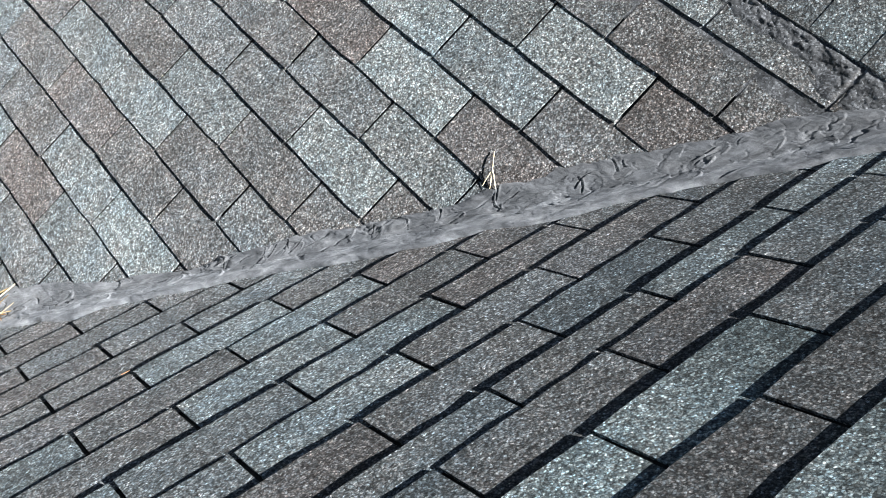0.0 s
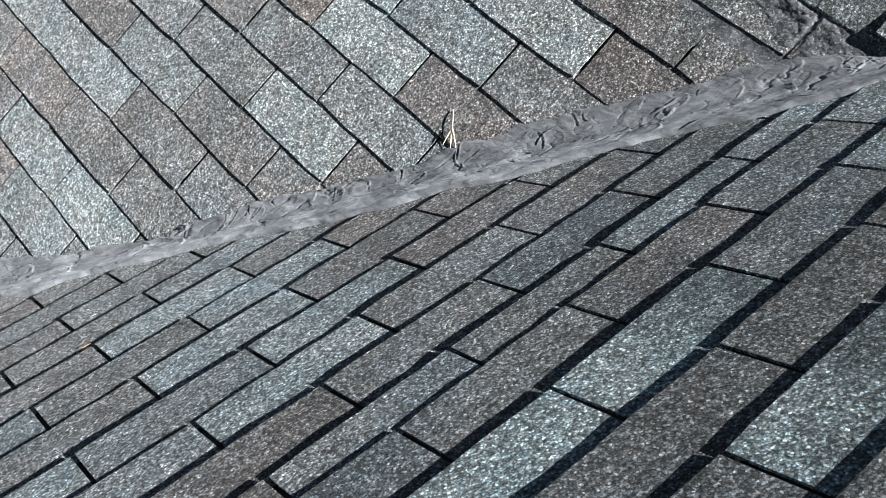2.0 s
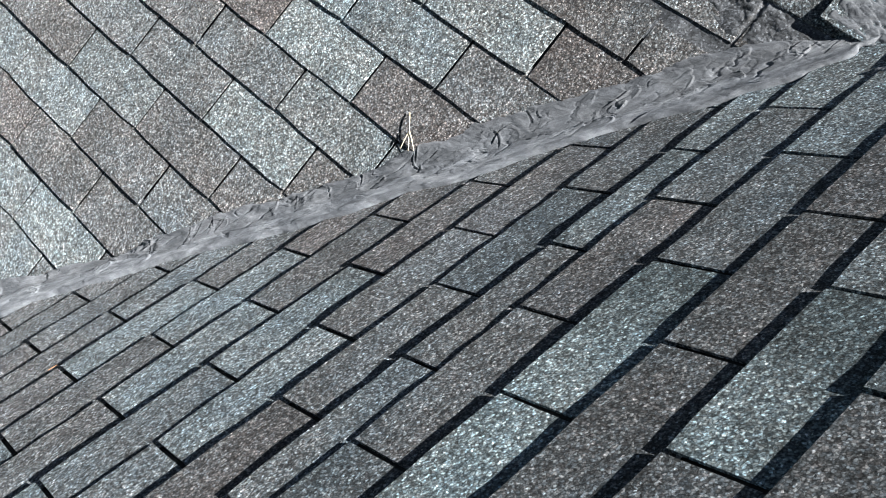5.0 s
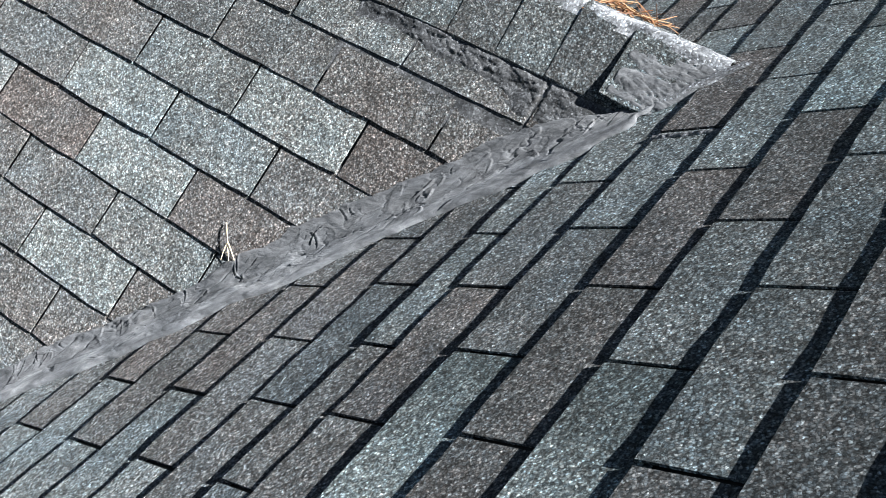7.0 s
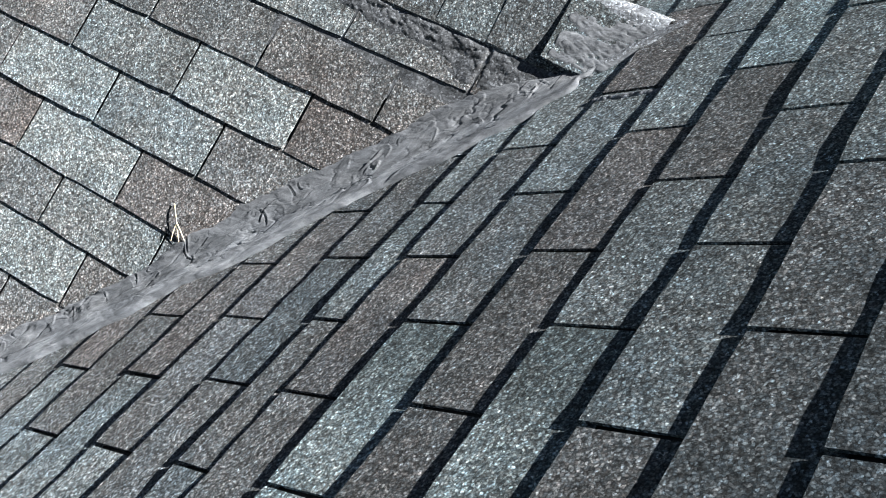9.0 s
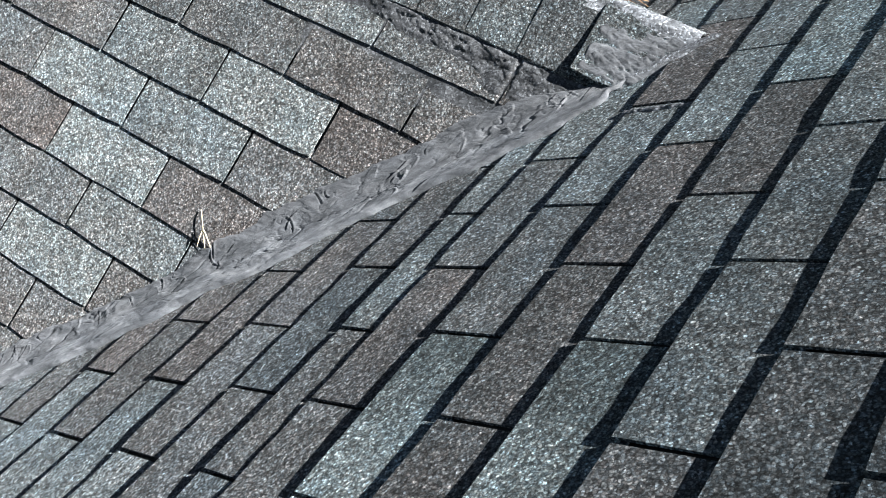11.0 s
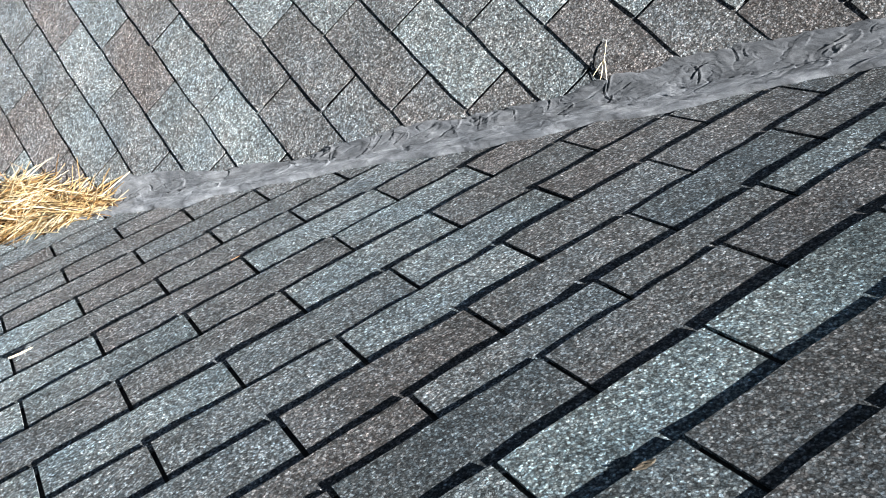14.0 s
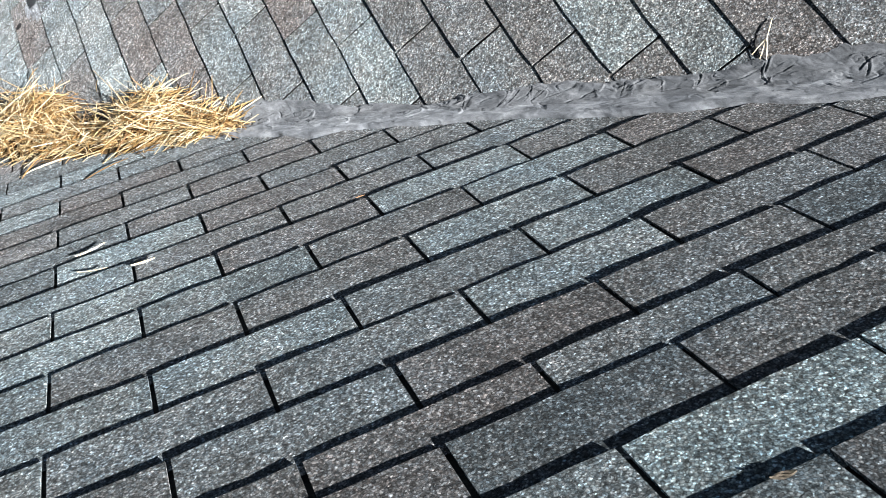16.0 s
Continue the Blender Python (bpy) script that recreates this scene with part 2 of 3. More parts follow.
def tone_for(slope, k, m):
    """The blend of a tab and its change half way: as laid where it is known, else drawn from the bundle's mix."""
    r = random.Random(f"{slope}{k},{m}")
    first, letters = (MAIN_TONES if slope == "m" else GABLE_TONES).get(k, (0, ""))
    n = round(m - first)
    pick = r.choice("bttgglld")
    even = r.uniform(0.94, 1.06)
    half = MAIN_HALVES.get((k, m)) if slope == "m" else None
    blend = TONES[letters[n] if 0 <= n < len(letters) else pick]
    return [c * f for c, f in zip(blend, SLOPE_TINT[slope])], even, half or r.gauss(1.0, 0.06)


def lay_tab(parent, base, meshes, x, v0, v1, key, tone, cut=None):
    """One tab of a course as a part of its slope; those that cross a valley are trimmed along it."""
    r = random.Random(str(key) + "lay")
    me = r.choice(meshes)
    place = Matrix.Translation((x, v0, r.gauss(0, 0.0004))) @ Matrix.Rotation(r.gauss(0, 0.004), 4, "Z") @ Matrix.Diagonal((1, (v1 - v0) / ROW, 1, 1))
    if cut:
        bm = bmesh.new()
        bm.from_mesh(me)
        bm.transform(place)
        for co, no in cut:
            bmesh.ops.bisect_plane(bm, geom=bm.verts[:] + bm.edges[:] + bm.faces[:], plane_co=co, plane_no=no, clear_outer=True)
        if not bm.faces:
            bm.free()
            return None
        bm.transform(place.inverted())
        me = bpy.data.meshes.new("shingle_tab")
        bm.to_mesh(me)
        bm.free()
        me.materials.append(SHINGLE)
    ob = new("shingle_tab", me)
    ob.parent = parent
    ob.matrix_basis = place
    c, k, half = tone
    ob.color = (*[a * k for a in c], half)
    return ob


def tab_library(count=10, thick=0.0038, drop=0.0051):
    out = []
    for s in range(count):
        bm = tab_mesh(s, thick=thick, drop=drop)
        me = bpy.data.meshes.new("shingle_tab")
        bm.to_mesh(me)
        bm.free()
        me.materials.append(SHINGLE)
        out.append(me)
    return out


LIBRARY = tab_library()
# the main slope was laid in a thicker shingle
THICK_LIBRARY = tab_library(10, 0.0045, 0.0058)

# Main slope
main_roof = part("roof_main", slab([(-4.2, -3.4), (6.17, -3.4), (6.17, 2.4), (-4.2, 2.4)], -0.03, -0.0094), FELT)
main_roof.matrix_world = MAIN
tagged(main_roof, "main roof slope in grey-brown three-tab asphalt shingles", "roof", kind="structure")


def main_cut(x, v0, v1):
    """Trim planes in the main slope's own axes, and whether the tab is wholly hidden."""
    cm = math.cos(PITCH_M)
    def depth(u, v):
        y = -cm * v
        lim = valley_y(u) if u < RIDGE_X else APEX_Y + (u - RIDGE_X) * TD / TM
        return lim - y          # positive: open roof
    ds = [depth(u, v) for u in (x, x + TAB) for v in (v0, v1 + 0.02)]
    if max(ds) < -0.02:
        return "hidden"
    if min(ds) > 0.02:
        return None
    slope = TD / TM
    first = (Vector((RIDGE_X, -APEX_Y / cm, 0)), Vector((slope, -cm, 0)).normalized())
    second = (Vector((RIDGE_X, -APEX_Y / cm, 0)), Vector((-slope, -cm, 0)).normalized())
    if x + TAB / 2 < RIDGE_X:
        return [first] if x + TAB < RIDGE_X + 0.05 else [first]
    return [second]


for k in range(-15, 11):
    off = 0.5 if k % 2 else 0.0
    for m in range(-7, 8):
        x = (m + off) * TAB + (0.006 if k == 2 else 0.0)     # one course lies out of step
        v0, v1 = VM[k - 1], VM[k]
        if not -1.75 < x < 2.3:
            continue
        c = main_cut(x, v0, v1)
        if c == "hidden":
            continue
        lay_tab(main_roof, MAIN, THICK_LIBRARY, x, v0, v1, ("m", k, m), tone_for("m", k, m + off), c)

# Gable slope; its local x runs against u, so tabs count the other way
rise = RIDGE_V
gable_roof = part("roof_gable", slab([(-(valley_y(DX - 3.0 * math.cos(PITCH_D)) * -1 + DY) - 0.0, -3.0), (4.0 - DY, -3.0), (4.0 - DY, rise), (APEX_Y - DY, rise)], -0.03, -0.0088), FELT)
gable_roof.matrix_world = GABLE
tagged(gable_roof, "cross-gable roof slope in grey asphalt three-tab shingles", "roof", kind="structure")
for k in range(-16, 7):
    off = 0.5 if k % 2 else 0.0
    for m in range(-8, 4):
        u = (m + off) * TAB
        v0, v1 = VG[k - 1], VG[k]
        x = -(u + TAB)
        # valley in local axes: y_world = DY + local x
        def gap_to(lx, v):
            return DY + lx - valley_y(DX + v * math.cos(PITCH_D))
        ds = [gap_to(a, b) for a in (x, x + TAB) for b in (v0, v1 + 0.02)]
        if max(ds) < -0.01 or x > 2.6:
            continue
        cut = None
        if min(ds) < 0.02:
            no = Vector((-1.0, -math.cos(PITCH_D) * TD / TM, 0)).normalized()
            cut = [(Vector((valley_y(DX) - DY, 0, 0)), no)]
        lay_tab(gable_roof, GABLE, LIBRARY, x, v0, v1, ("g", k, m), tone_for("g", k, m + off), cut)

# The gable's far slope, seen only over the ridge
far_side = part("roof_gable_far", slab([(0, 0), (APEX_Y - 4.0, 0), (APEX_Y - 4.0, -RIDGE_V - 3.0), (APEX_Y - 2.78, -RIDGE_V - 3.0)], -0.03, -0.004), FELT)
far_side.matrix_world = Matrix.Translation((RIDGE_X, APEX_Y, RIDGE_Z)) @ Matrix(((0, -math.cos(PITCH_D), math.sin(PITCH_D), 0), (-1, 0, 0, 0), (0, math.sin(PITCH_D), math.cos(PITCH_D), 0), (0, 0, 0, 1)))
tagged(far_side, "far slope of the cross gable in asphalt shingles", "roof", kind="structure")



def shingle_field(parent, cells, seed, low, high, library=LIBRARY):
    """The farther courses of a slope, joined."""
    r = random.Random(seed)
    verts, faces = [], []
    for x, v0, v1 in cells:
        me = r.choice(library)
        n = len(verts)
        verts += [(min(max(x + p.co.x, low), high), v0 + p.co.y * (v1 - v0) / ROW, p.co.z) for p in me.vertices]
        faces += [tuple(n + i for i in f.vertices) for f in me.polygons]
    me = bpy.data.meshes.new("shingle_field")
    me.from_pydata(verts, [], faces)
    me.materials.append(SHINGLE)
    ob = new("shingle_field", me)
    ob.parent = parent
    ob.color = (*TONES["g"], 1)
    return tagged(ob, "farther courses of grey asphalt shingles", kind="stuff")


cells = []
for k in range(-25, 19):
    for m in range(-14, 20):
        x, v0, v1 = (m + (0.5 if k % 2 else 0.0)) * TAB, VM[k - 1], VM[k]
        laid = -15 <= k < 11 and -7 <= m < 8 and -1.75 < x < 2.3
        if not laid and -4.45 < x < 6.1 and main_cut(x, v0, v1) != "hidden":
            cells.append((x, v0, v1))
shingle_field(main_roof, cells, 1, -4.2, 6.17, THICK_LIBRARY)
cells = []
for k in range(-22, 7):
    for m in range(-13, 4):
        u, v0, v1 = (m + (0.5 if k % 2 else 0.0)) * TAB, VG[k - 1], VG[k]
        x = -(u + TAB)
        laid = -16 <= k and -8 <= m and x <= 2.6
        if not laid and x < 3.95 - DY and DY + x + TAB > valley_y(DX + v0 * math.cos(PITCH_D)):
            cells.append((x, v0, v1))
shingle_field(gable_roof, cells, 2, -9.0, 4.0 - DY)
cells = []
for k in range(1, 30):
    for m in range(0, 16):
        x, v0 = APEX_Y - 4.0 + (m - 0.5 + (0.5 if k % 2 else 0.0)) * TAB, -k * ROW - 0.03
        if x < v0 * math.cos(PITCH_D) * TD / TM:
            cells.append((x, v0, v0 + ROW))
shingle_field(far_side, cells, 3, APEX_Y - 4.0, 9.0)

# House below the roof, plain
SIDING = plain_material("painted_siding", (0.58, 0.56, 0.52), (0.70, 0.68, 0.64), 5.0)


def wall(name, points, thickness):
    """A wall on an outline of world points, thickened by a vector."""
    bm = bmesh.new()
    a = [bm.verts.new(p) for p in points]
    b = [bm.verts.new(Vector(p) + Vector(thickness)) for p in points]
    bm.faces.new(a)
    bm.faces.new(b[::-1])
    for i in range(len(a)):
        j = (i + 1) % len(a)
        bm.faces.new((a[j], a[i], b[i], b[j]))
    bmesh.ops.recalc_face_normals(bm, faces=bm.faces)
    return tagged(part(name, bm, SIDING), "plain pale painted house wall under the roof", "wall", kind="structure")


def under(y):
    """Underside of the main roof at y, both slopes."""
    return -TM * max(y, -3.92 - y) - 0.05


LOW = -5.5
wall("wall_north", [(-4.0, 2.5, LOW), (-1.95, 2.5, LOW), (-1.95, 2.5, under(2.5)), (-4.0, 2.5, under(2.5))], (0, -0.15, 0))
wall("wall_north_east", [(3.92, 2.5, LOW), (5.97, 2.5, LOW), (5.97, 2.5, under(2.5)), (3.92, 2.5, under(2.5))], (0, -0.15, 0))
wall("wall_south", [(-4.0, -6.42, LOW), (5.97, -6.42, LOW), (5.97, -6.42, under(-6.42)), (-4.0, -6.42, under(-6.42))], (0, 0.15, 0))
for name, x, t in (("wall_west", -4.0, 0.15), ("wall_east", 5.97, -0.15)):
    wall(name, [(x, -6.27, LOW), (x, 2.35, LOW), (x, 2.35, under(2.35)), (x, -1.96, under(-1.96)), (x, -6.27, under(-6.27))], (t, 0, 0))
EAVE = DZ + TD * (-1.95 - DX) - 0.05
wall("wall_wing_west", [(-1.95, 2.5, LOW), (-1.95, 3.8, LOW), (-1.95, 3.8, EAVE), (-1.95, 2.5, EAVE)], (0.15, 0, 0))
wall("wall_wing_east", [(3.92, 2.5, LOW), (3.92, 3.8, LOW), (3.92, 3.8, EAVE), (3.92, 2.5, EAVE)], (-0.15, 0, 0))
wall("wall_wing_north", [(-1.8, 3.8, LOW), (3.77, 3.8, LOW), (3.77, 3.8, EAVE), (RIDGE_X, 3.8, RIDGE_Z - 0.05), (-1.8, 3.8, EAVE)], (0, -0.15, 0))
back = part("roof_main_back", slab([(-4.2, 0), (6.17, 0), (6.17, -5.8), (-4.2, -5.8)][::-1], -0.03, -0.003), FELT)
back.matrix_world = Matrix.Translation((0, -2.4 * math.cos(PITCH_M), 2.4 * math.sin(PITCH_M))) @ Matrix(((1, 0, 0, 0), (0, math.cos(PITCH_M), -math.sin(PITCH_M), 0), (0, math.sin(PITCH_M), math.cos(PITCH_M), 0), (0, 0, 0, 1)))
tagged(back, "back slope of the main roof in dark felt", "roof", kind="structure")

# Ground below
g = bmesh.new()
bmesh.ops.create_grid(g, x_segments=4, y_segments=4, size=600)
ground = part("ground", g, GRASS)
ground.location = (0, 0, -5.5)
tagged(ground, "green lawn far below the roof", "ground", kind="structure")


# ---- ridge caps ----
def ridge_cap(u, lift=0.0, tone=("g", 1.0), seed=0):
    """One shingle bent over the ridge; its butt edge faces away from the main slope."""
    r = random.Random(seed)
    bm = bmesh.new()
    half, n, cols = 0.176, 26, 4
    long = 0.30 if lift == 0.0 else 0.185
    grid = {}
    for j in range(cols + 1):
        a = j / cols
        for i in range(n + 1):
            s = -1 + 2 * i / n                          # -1 near edge, 0 ridge, 1 far edge
            s = math.copysign(abs(s) ** 1.9, s)
            run = half * s + r.gauss(0, 0.001) * (abs(s) > 0.99)
            soft_run = math.sqrt(run * run + 0.022 ** 2) - 0.022 * 0.5
            z = -soft_run * math.sin(PITCH_D)
            x = math.copysign(1, run) * max(0.0, abs(run)) * math.cos(PITCH_D)
            up = (0.0075 - 0.0065 * min(1.0, a * long / 0.125)) * (1 - 0.75 * abs(s))
            up += lift * max(0.0, -s) ** 2 * (1 - 0.35 * a) + r.gauss(0, 0.0004)
            up -= 0.0040 * s * s
            y = APEX_Y_LOCAL(u) - a * long
            grid[i, j] = (RIDGE_X + x, y, RIDGE_Z + z + up + 0.001)
    top = {k: bm.verts.new(v) for k, v in grid.items()}
    low = {k: bm.verts.new((v[0], v[1] - 0.0005, v[2] - 0.0042)) for k, v in grid.items()}
    for j in range(cols):
        for i in range(n):
            bm.faces.new((top[i, j], top[i + 1, j], top[i + 1, j + 1], top[i, j + 1]))
            bm.faces.new((low[i, j + 1], low[i + 1, j + 1], low[i + 1, j], low[i, j]))
    for i in range(n):
        bm.faces.new((low[i, 0], low[i + 1, 0], top[i + 1, 0], top[i, 0]))
        bm.faces.new((top[i, cols], top[i + 1, cols], low[i + 1, cols], low[i, cols]))
    for j in range(cols):
        bm.faces.new((top[0, j], top[0, j + 1], low[0, j + 1], low[0, j]))
        bm.faces.new((low[n, j], low[n, j + 1], top[n, j + 1], top[n, j]))
    bmesh.ops.recalc_face_normals(bm, faces=bm.faces)
    bm.transform(GABLE.inverted())
    ob = part("ridge_cap", bm, SHINGLE, gable_roof)
    ob.color = (*[c * tone[1] for c in TONES[tone[0]]], 1)
    return ob


def APEX_Y_LOCAL(u):
    """World y of a point u metres along the gable slope."""
    return DY - u


for n, (u, letter) in enumerate(zip([0.714 - 0.119 * i for i in range(30)], "lglgltlgt" * 4)):
    ridge_cap(u, 0.020 if n == 0 else 0.0, (letter, 1.0), n)


# ---- roof cement ----
def surface_z(x, y, round_off=0.012):
    """Height of the two slopes with a small fillet in the valley."""
    a, b = -TM * y, DZ + TD * (x - DX)
    d = a - b
    return 0.5 * (a + b + math.sqrt(d * d + 4 * round_off * round_off))


def fbm(x, y, z, octaves=4):
    return noise.fractal(Vector((x, y, z)), 0.9, 2.1, octaves)


def spread_profile(s, table):
    """A value on a polyline of (place, value)."""
    for (a, p), (b, q) in zip(table, table[1:]):
        if s <= b:
            t = max(0.0, (s - a) / (b - a))
            return p + (q - p) * t * t * (3 - 2 * t)
    return table[-1][1]


# Width of the coat on either side of the valley, by x: metres along the gable course, and metres up the main slope
GABLE_COAT = [(-1.0, 0.05), (-0.52, 0.10), (-0.45, 0.085), (-0.30, 0.045), (-0.18, 0.028), (-0.05, 0.052), (0.04, 0.068), (0.13, 0.056), (0.25, 0.050), (0.36, 0.083), (0.45, 0.094), (0.55, 0.088), (0.65, 0.086), (0.74, 0.098), (0.80, 0.075), (0.845, 0.026), (0.99, 0.008)]
MAIN_COAT = [(-1.0, 0.10), (-0.58, 0.125), (-0.45, 0.185), (-0.36, 0.14), (-0.27, 0.132), (-0.13, 0.124), (-0.05, 0.138), (0.04, 0.168), (0.12, 0.168), (0.24, 0.138), (0.32, 0.155), (0.46, 0.140), (0.55, 0.128), (0.71, 0.125), (0.79, 0.095), (0.842, 0.034), (0.87, 0.014), (0.99, 0.005)]


def valley_cement():
    """Trowelled roof cement in the valley: a wavy coat with strokes along it, cracks across it and thin ragged edges."""
    cm = math.cos(PITCH_M)
    step, cols = 0.0019, 116
    x0, x1 = -0.95, 0.985
    rows = int((x1 - x0) * 1.42 / step)
    verts, faces = [], []
    r = random.Random(77)
    cracks = []
    for _ in range(58):
        cx = r.uniform(-0.6, 0.88)
        gable_side = r.random() < 0.75
        cy = valley_y(cx) + (r.uniform(0.0, 0.95) * spread_profile(cx, GABLE_COAT) if gable_side else -r.uniform(0.05, 0.8) * spread_profile(cx, MAIN_COAT) * cm)
        turn = r.gauss(1.2, 0.6) if gable_side and r.random() < 0.7 else r.gauss(0.1, 0.4)
        cracks.append(((cx - cy) * 0.707, (cx + cy) * 0.707, math.cos(turn), math.sin(turn), r.uniform(0.008, 0.030), r.gauss(0, 0.006), r.uniform(0.0007, 0.0012), r.uniform(0.0020, 0.0058)))
    # dabs of the trowel, laid one over another: each a tilted oval lay with a curled front edge
    dabs = []
    for n in range(90):
        cx = -0.95 + 1.90 * n / 90 + r.gauss(0, 0.02)
        up = r.random() < 0.62
        cy = valley_y(cx) + (r.uniform(-0.1, 0.9) * spread_profile(cx, GABLE_COAT) if up else -r.uniform(0.0, 0.55) * spread_profile(cx, MAIN_COAT) * cm)
        turn = r.gauss(0.5, 0.5) if up else r.gauss(0.0, 0.18)
        dabs.append(((cx - cy) * 0.707, (cx + cy) * 0.707, math.cos(turn), math.sin(turn), r.uniform(0.016, 0.040) if up else r.uniform(0.03, 0.07), r.uniform(0.010, 0.022), r.uniform(-0.0014, 0.0020), r.gauss(0.02, 0.035), r.uniform(0.0004, 0.0016), r.random() * 50))
    r.shuffle(dabs)
    for i in range(rows + 1):
        xc = x0 + (x1 - x0) * i / rows
        yc = valley_y(xc)
        wd = spread_profile(xc, GABLE_COAT) * (1 + 0.20 * fbm(xc * 14, 3.1, 0)) + 0.006 * fbm(xc * 60, 7.7, 0, 4)
        wm = spread_profile(xc, MAIN_COAT) * cm * (1 + 0.14 * fbm(xc * 9, 9.4, 0)) + 0.006 * fbm(xc * 26, 1.7, 0, 3)
        wd, wm = max(wd, 0.008), max(wm, 0.010)
        mid = (xc - yc) * 0.707
        near = [c for c in cracks if abs(c[0] - mid) < 0.16]
        about = [d for d in dabs if abs(d[0] - mid) < 0.24]
        for j in range(cols + 1):
            q = -1 + 2 * j / cols
            # across: towards +y over the gable slope, towards -y over the main slope
            y = yc - wm * q if q > 0 else yc - wd * q
            x = xc
            along, across = (x - y) * 0.707, (x + y) * 0.707
            edge = 1 - abs(q) ** (14 if q > 0 else 3.2)
            warp = 0.5 * fbm(along * 6, across * 12, 1.0, 3)
            stroke = fbm(along * 6, across * 26 + 2 * warp, 2.0, 4)
            fine = fbm(along * 90, across * 110, 8.0, 3)
            t = 0.0040 + 0.0014 * stroke + 0.0014 * fbm(along * 9, across * 12, 5.0, 3) + 0.0004 * fine
            step_up = 0.0
            for (da, dc, ux, uy, ra, rb, height, tilt, curl, seed) in about:
                a, c = along - da, across - dc
                if abs(a) > 0.075 or abs(c) > 0.075:
                    continue
                a, c = a * ux + c * uy, -a * uy + c * ux
                wob = 1 + 0.30 * noise.noise(Vector((a * 45, c * 45, seed)))
                e = math.sqrt((a / ra) ** 2 + (c / rb) ** 2) * wob
                if e < 1.0:
                    step_up = (height + tilt * a) * (1 - smooth((e - 0.55) / 0.45) * (1 - smooth(0.5 + a / ra))) + curl * smooth((e - 0.70) / 0.2) * smooth(a / ra / 0.5)
            t += step_up * (1 - 0.7 * smooth((q - 0.35) / 0.25))
            # the brush was drawn up the slope at the upper edge
            t += 0.0011 * smooth((-q - 0.25) / 0.3) * fbm(xc * 75 + 6 * (y - yc), (y - yc) * 9, 61.0, 3)
            calm = 1 - 0.75 * smooth((q - 0.2) / 0.3)
            # sharp folds between the trowel's lays
            lay = abs(fbm(along * 7 + warp, across * 15 + warp, 71.0, 3))
            t -= 0.0030 * calm * (1 - smooth(lay / 0.07)) * smooth(2.5 * fbm(along * 5, across * 5, 81.0, 2) + 0.6)
            scab = abs(fbm(along * 17, across * 26, 91.0, 3))
            t -= 0.0018 * calm * (1 - smooth(scab / 0.06)) * smooth(2.5 * fbm(along * 6, across * 6, 95.0, 2) + 0.4)
            # pale smooth lip along the main slope
            t += 0.0030 * math.exp(-((q - 0.78) / 0.16) ** 2) * (0.6 + 0.9 * fbm(xc * 9, 4.0, 0, 2))
            # open cracks and small folds
            for (ca, cc, ux, uy, half, bow, wide, deep) in near:
                da, dc = along - ca, across - cc
                if abs(da) > 0.04 or abs(dc) > 0.04:
                    continue
                p = da * ux + dc * uy
                if abs(p) < half:
                    n = -da * uy + dc * ux - bow * (1 - (p / half) ** 2)
                    taper = 1 - (p / half) ** 4
                    t -= deep * taper * math.exp(-(n / wide) ** 2)
                    t += 0.45 * deep * taper * math.exp(-((n + 2.6 * wide) / (1.8 * wide)) ** 2)
            # long creases drawn by the trowel
            for place, deep in ((0.06, 0.0085), (-0.38, 0.0030), (0.30, 0.0055)):
                run = smooth(1.8 * fbm(along * 3.5, place * 9, 31.0, 2) + 0.52)
                t -= deep * run * math.exp(-((q - place - 0.22 * fbm(along * 4, place, 3.0, 3)) / 0.015) ** 2)
            t *= 1 - 0.45 * smooth((xc - 0.80) / 0.06)
            t = t * edge - 0.0045 * (1 - edge)
            verts.append((x, y, surface_z(x, y) + max(t, -0.004) / 0.817))
    w = cols + 1
    for i in range(rows):
        for j in range(cols):
            a = i * w + j
            faces.append((a, a + w, a + w + 1, a + 1))
    lays = {"dark_lay": [], "pale_lip": [], "dried_skin": []}
    for n, f in enumerate(faces):
        i, j = divmod(n, cols)
        # the older, darker lay on the gable side; whitish dried skin where the coat runs out at the ridge
        kind = "dark_lay" if -1 + 2 * j / cols < 0.20 + 0.34 * fbm(i * 0.012, 2.0, 44.0, 4) else "pale_lip"
        if x0 + (x1 - x0) * i / rows + 0.03 * fbm(i * 0.03, j * 0.05, 47.0, 4) > 0.872:
            kind = "dried_skin"
        lays[kind].append(f)
    ob = new("valley_cement")
    ob.location = (0.0, valley_y(0.0), surface_z(0.0, valley_y(0.0)))
    tagged(ob, "weathered grey roof cement trowelled thickly along the roof valley", "roof cement")
    for name, mat, label in (("dark_lay", FIRST_LAY, "older dark grey lay with dabs and cracks"), ("pale_lip", CEMENT, "pale smooth lip over the shingles"), ("dried_skin", DRIED_SKIN, "whitish dried skin near the ridge")):
        used = sorted({i for f in lays[name] for i in f})
        at = {i: n for n, i in enumerate(used)}
        me = bpy.data.meshes.new(name)
        me.from_pydata([(Vector(verts[i]) - ob.location)[:] for i in used], [], [tuple(at[i] for i in f) for f in lays[name]])
        me.materials.append(mat)
        for p in me.polygons:
            p.use_smooth = True
        new(name, me).parent = ob
        tagged(ob.children[-1], label)
    return ob


def smooth(t):
    t = min(1.0, max(0.0, t))
    return t * t * (3 - 2 * t)


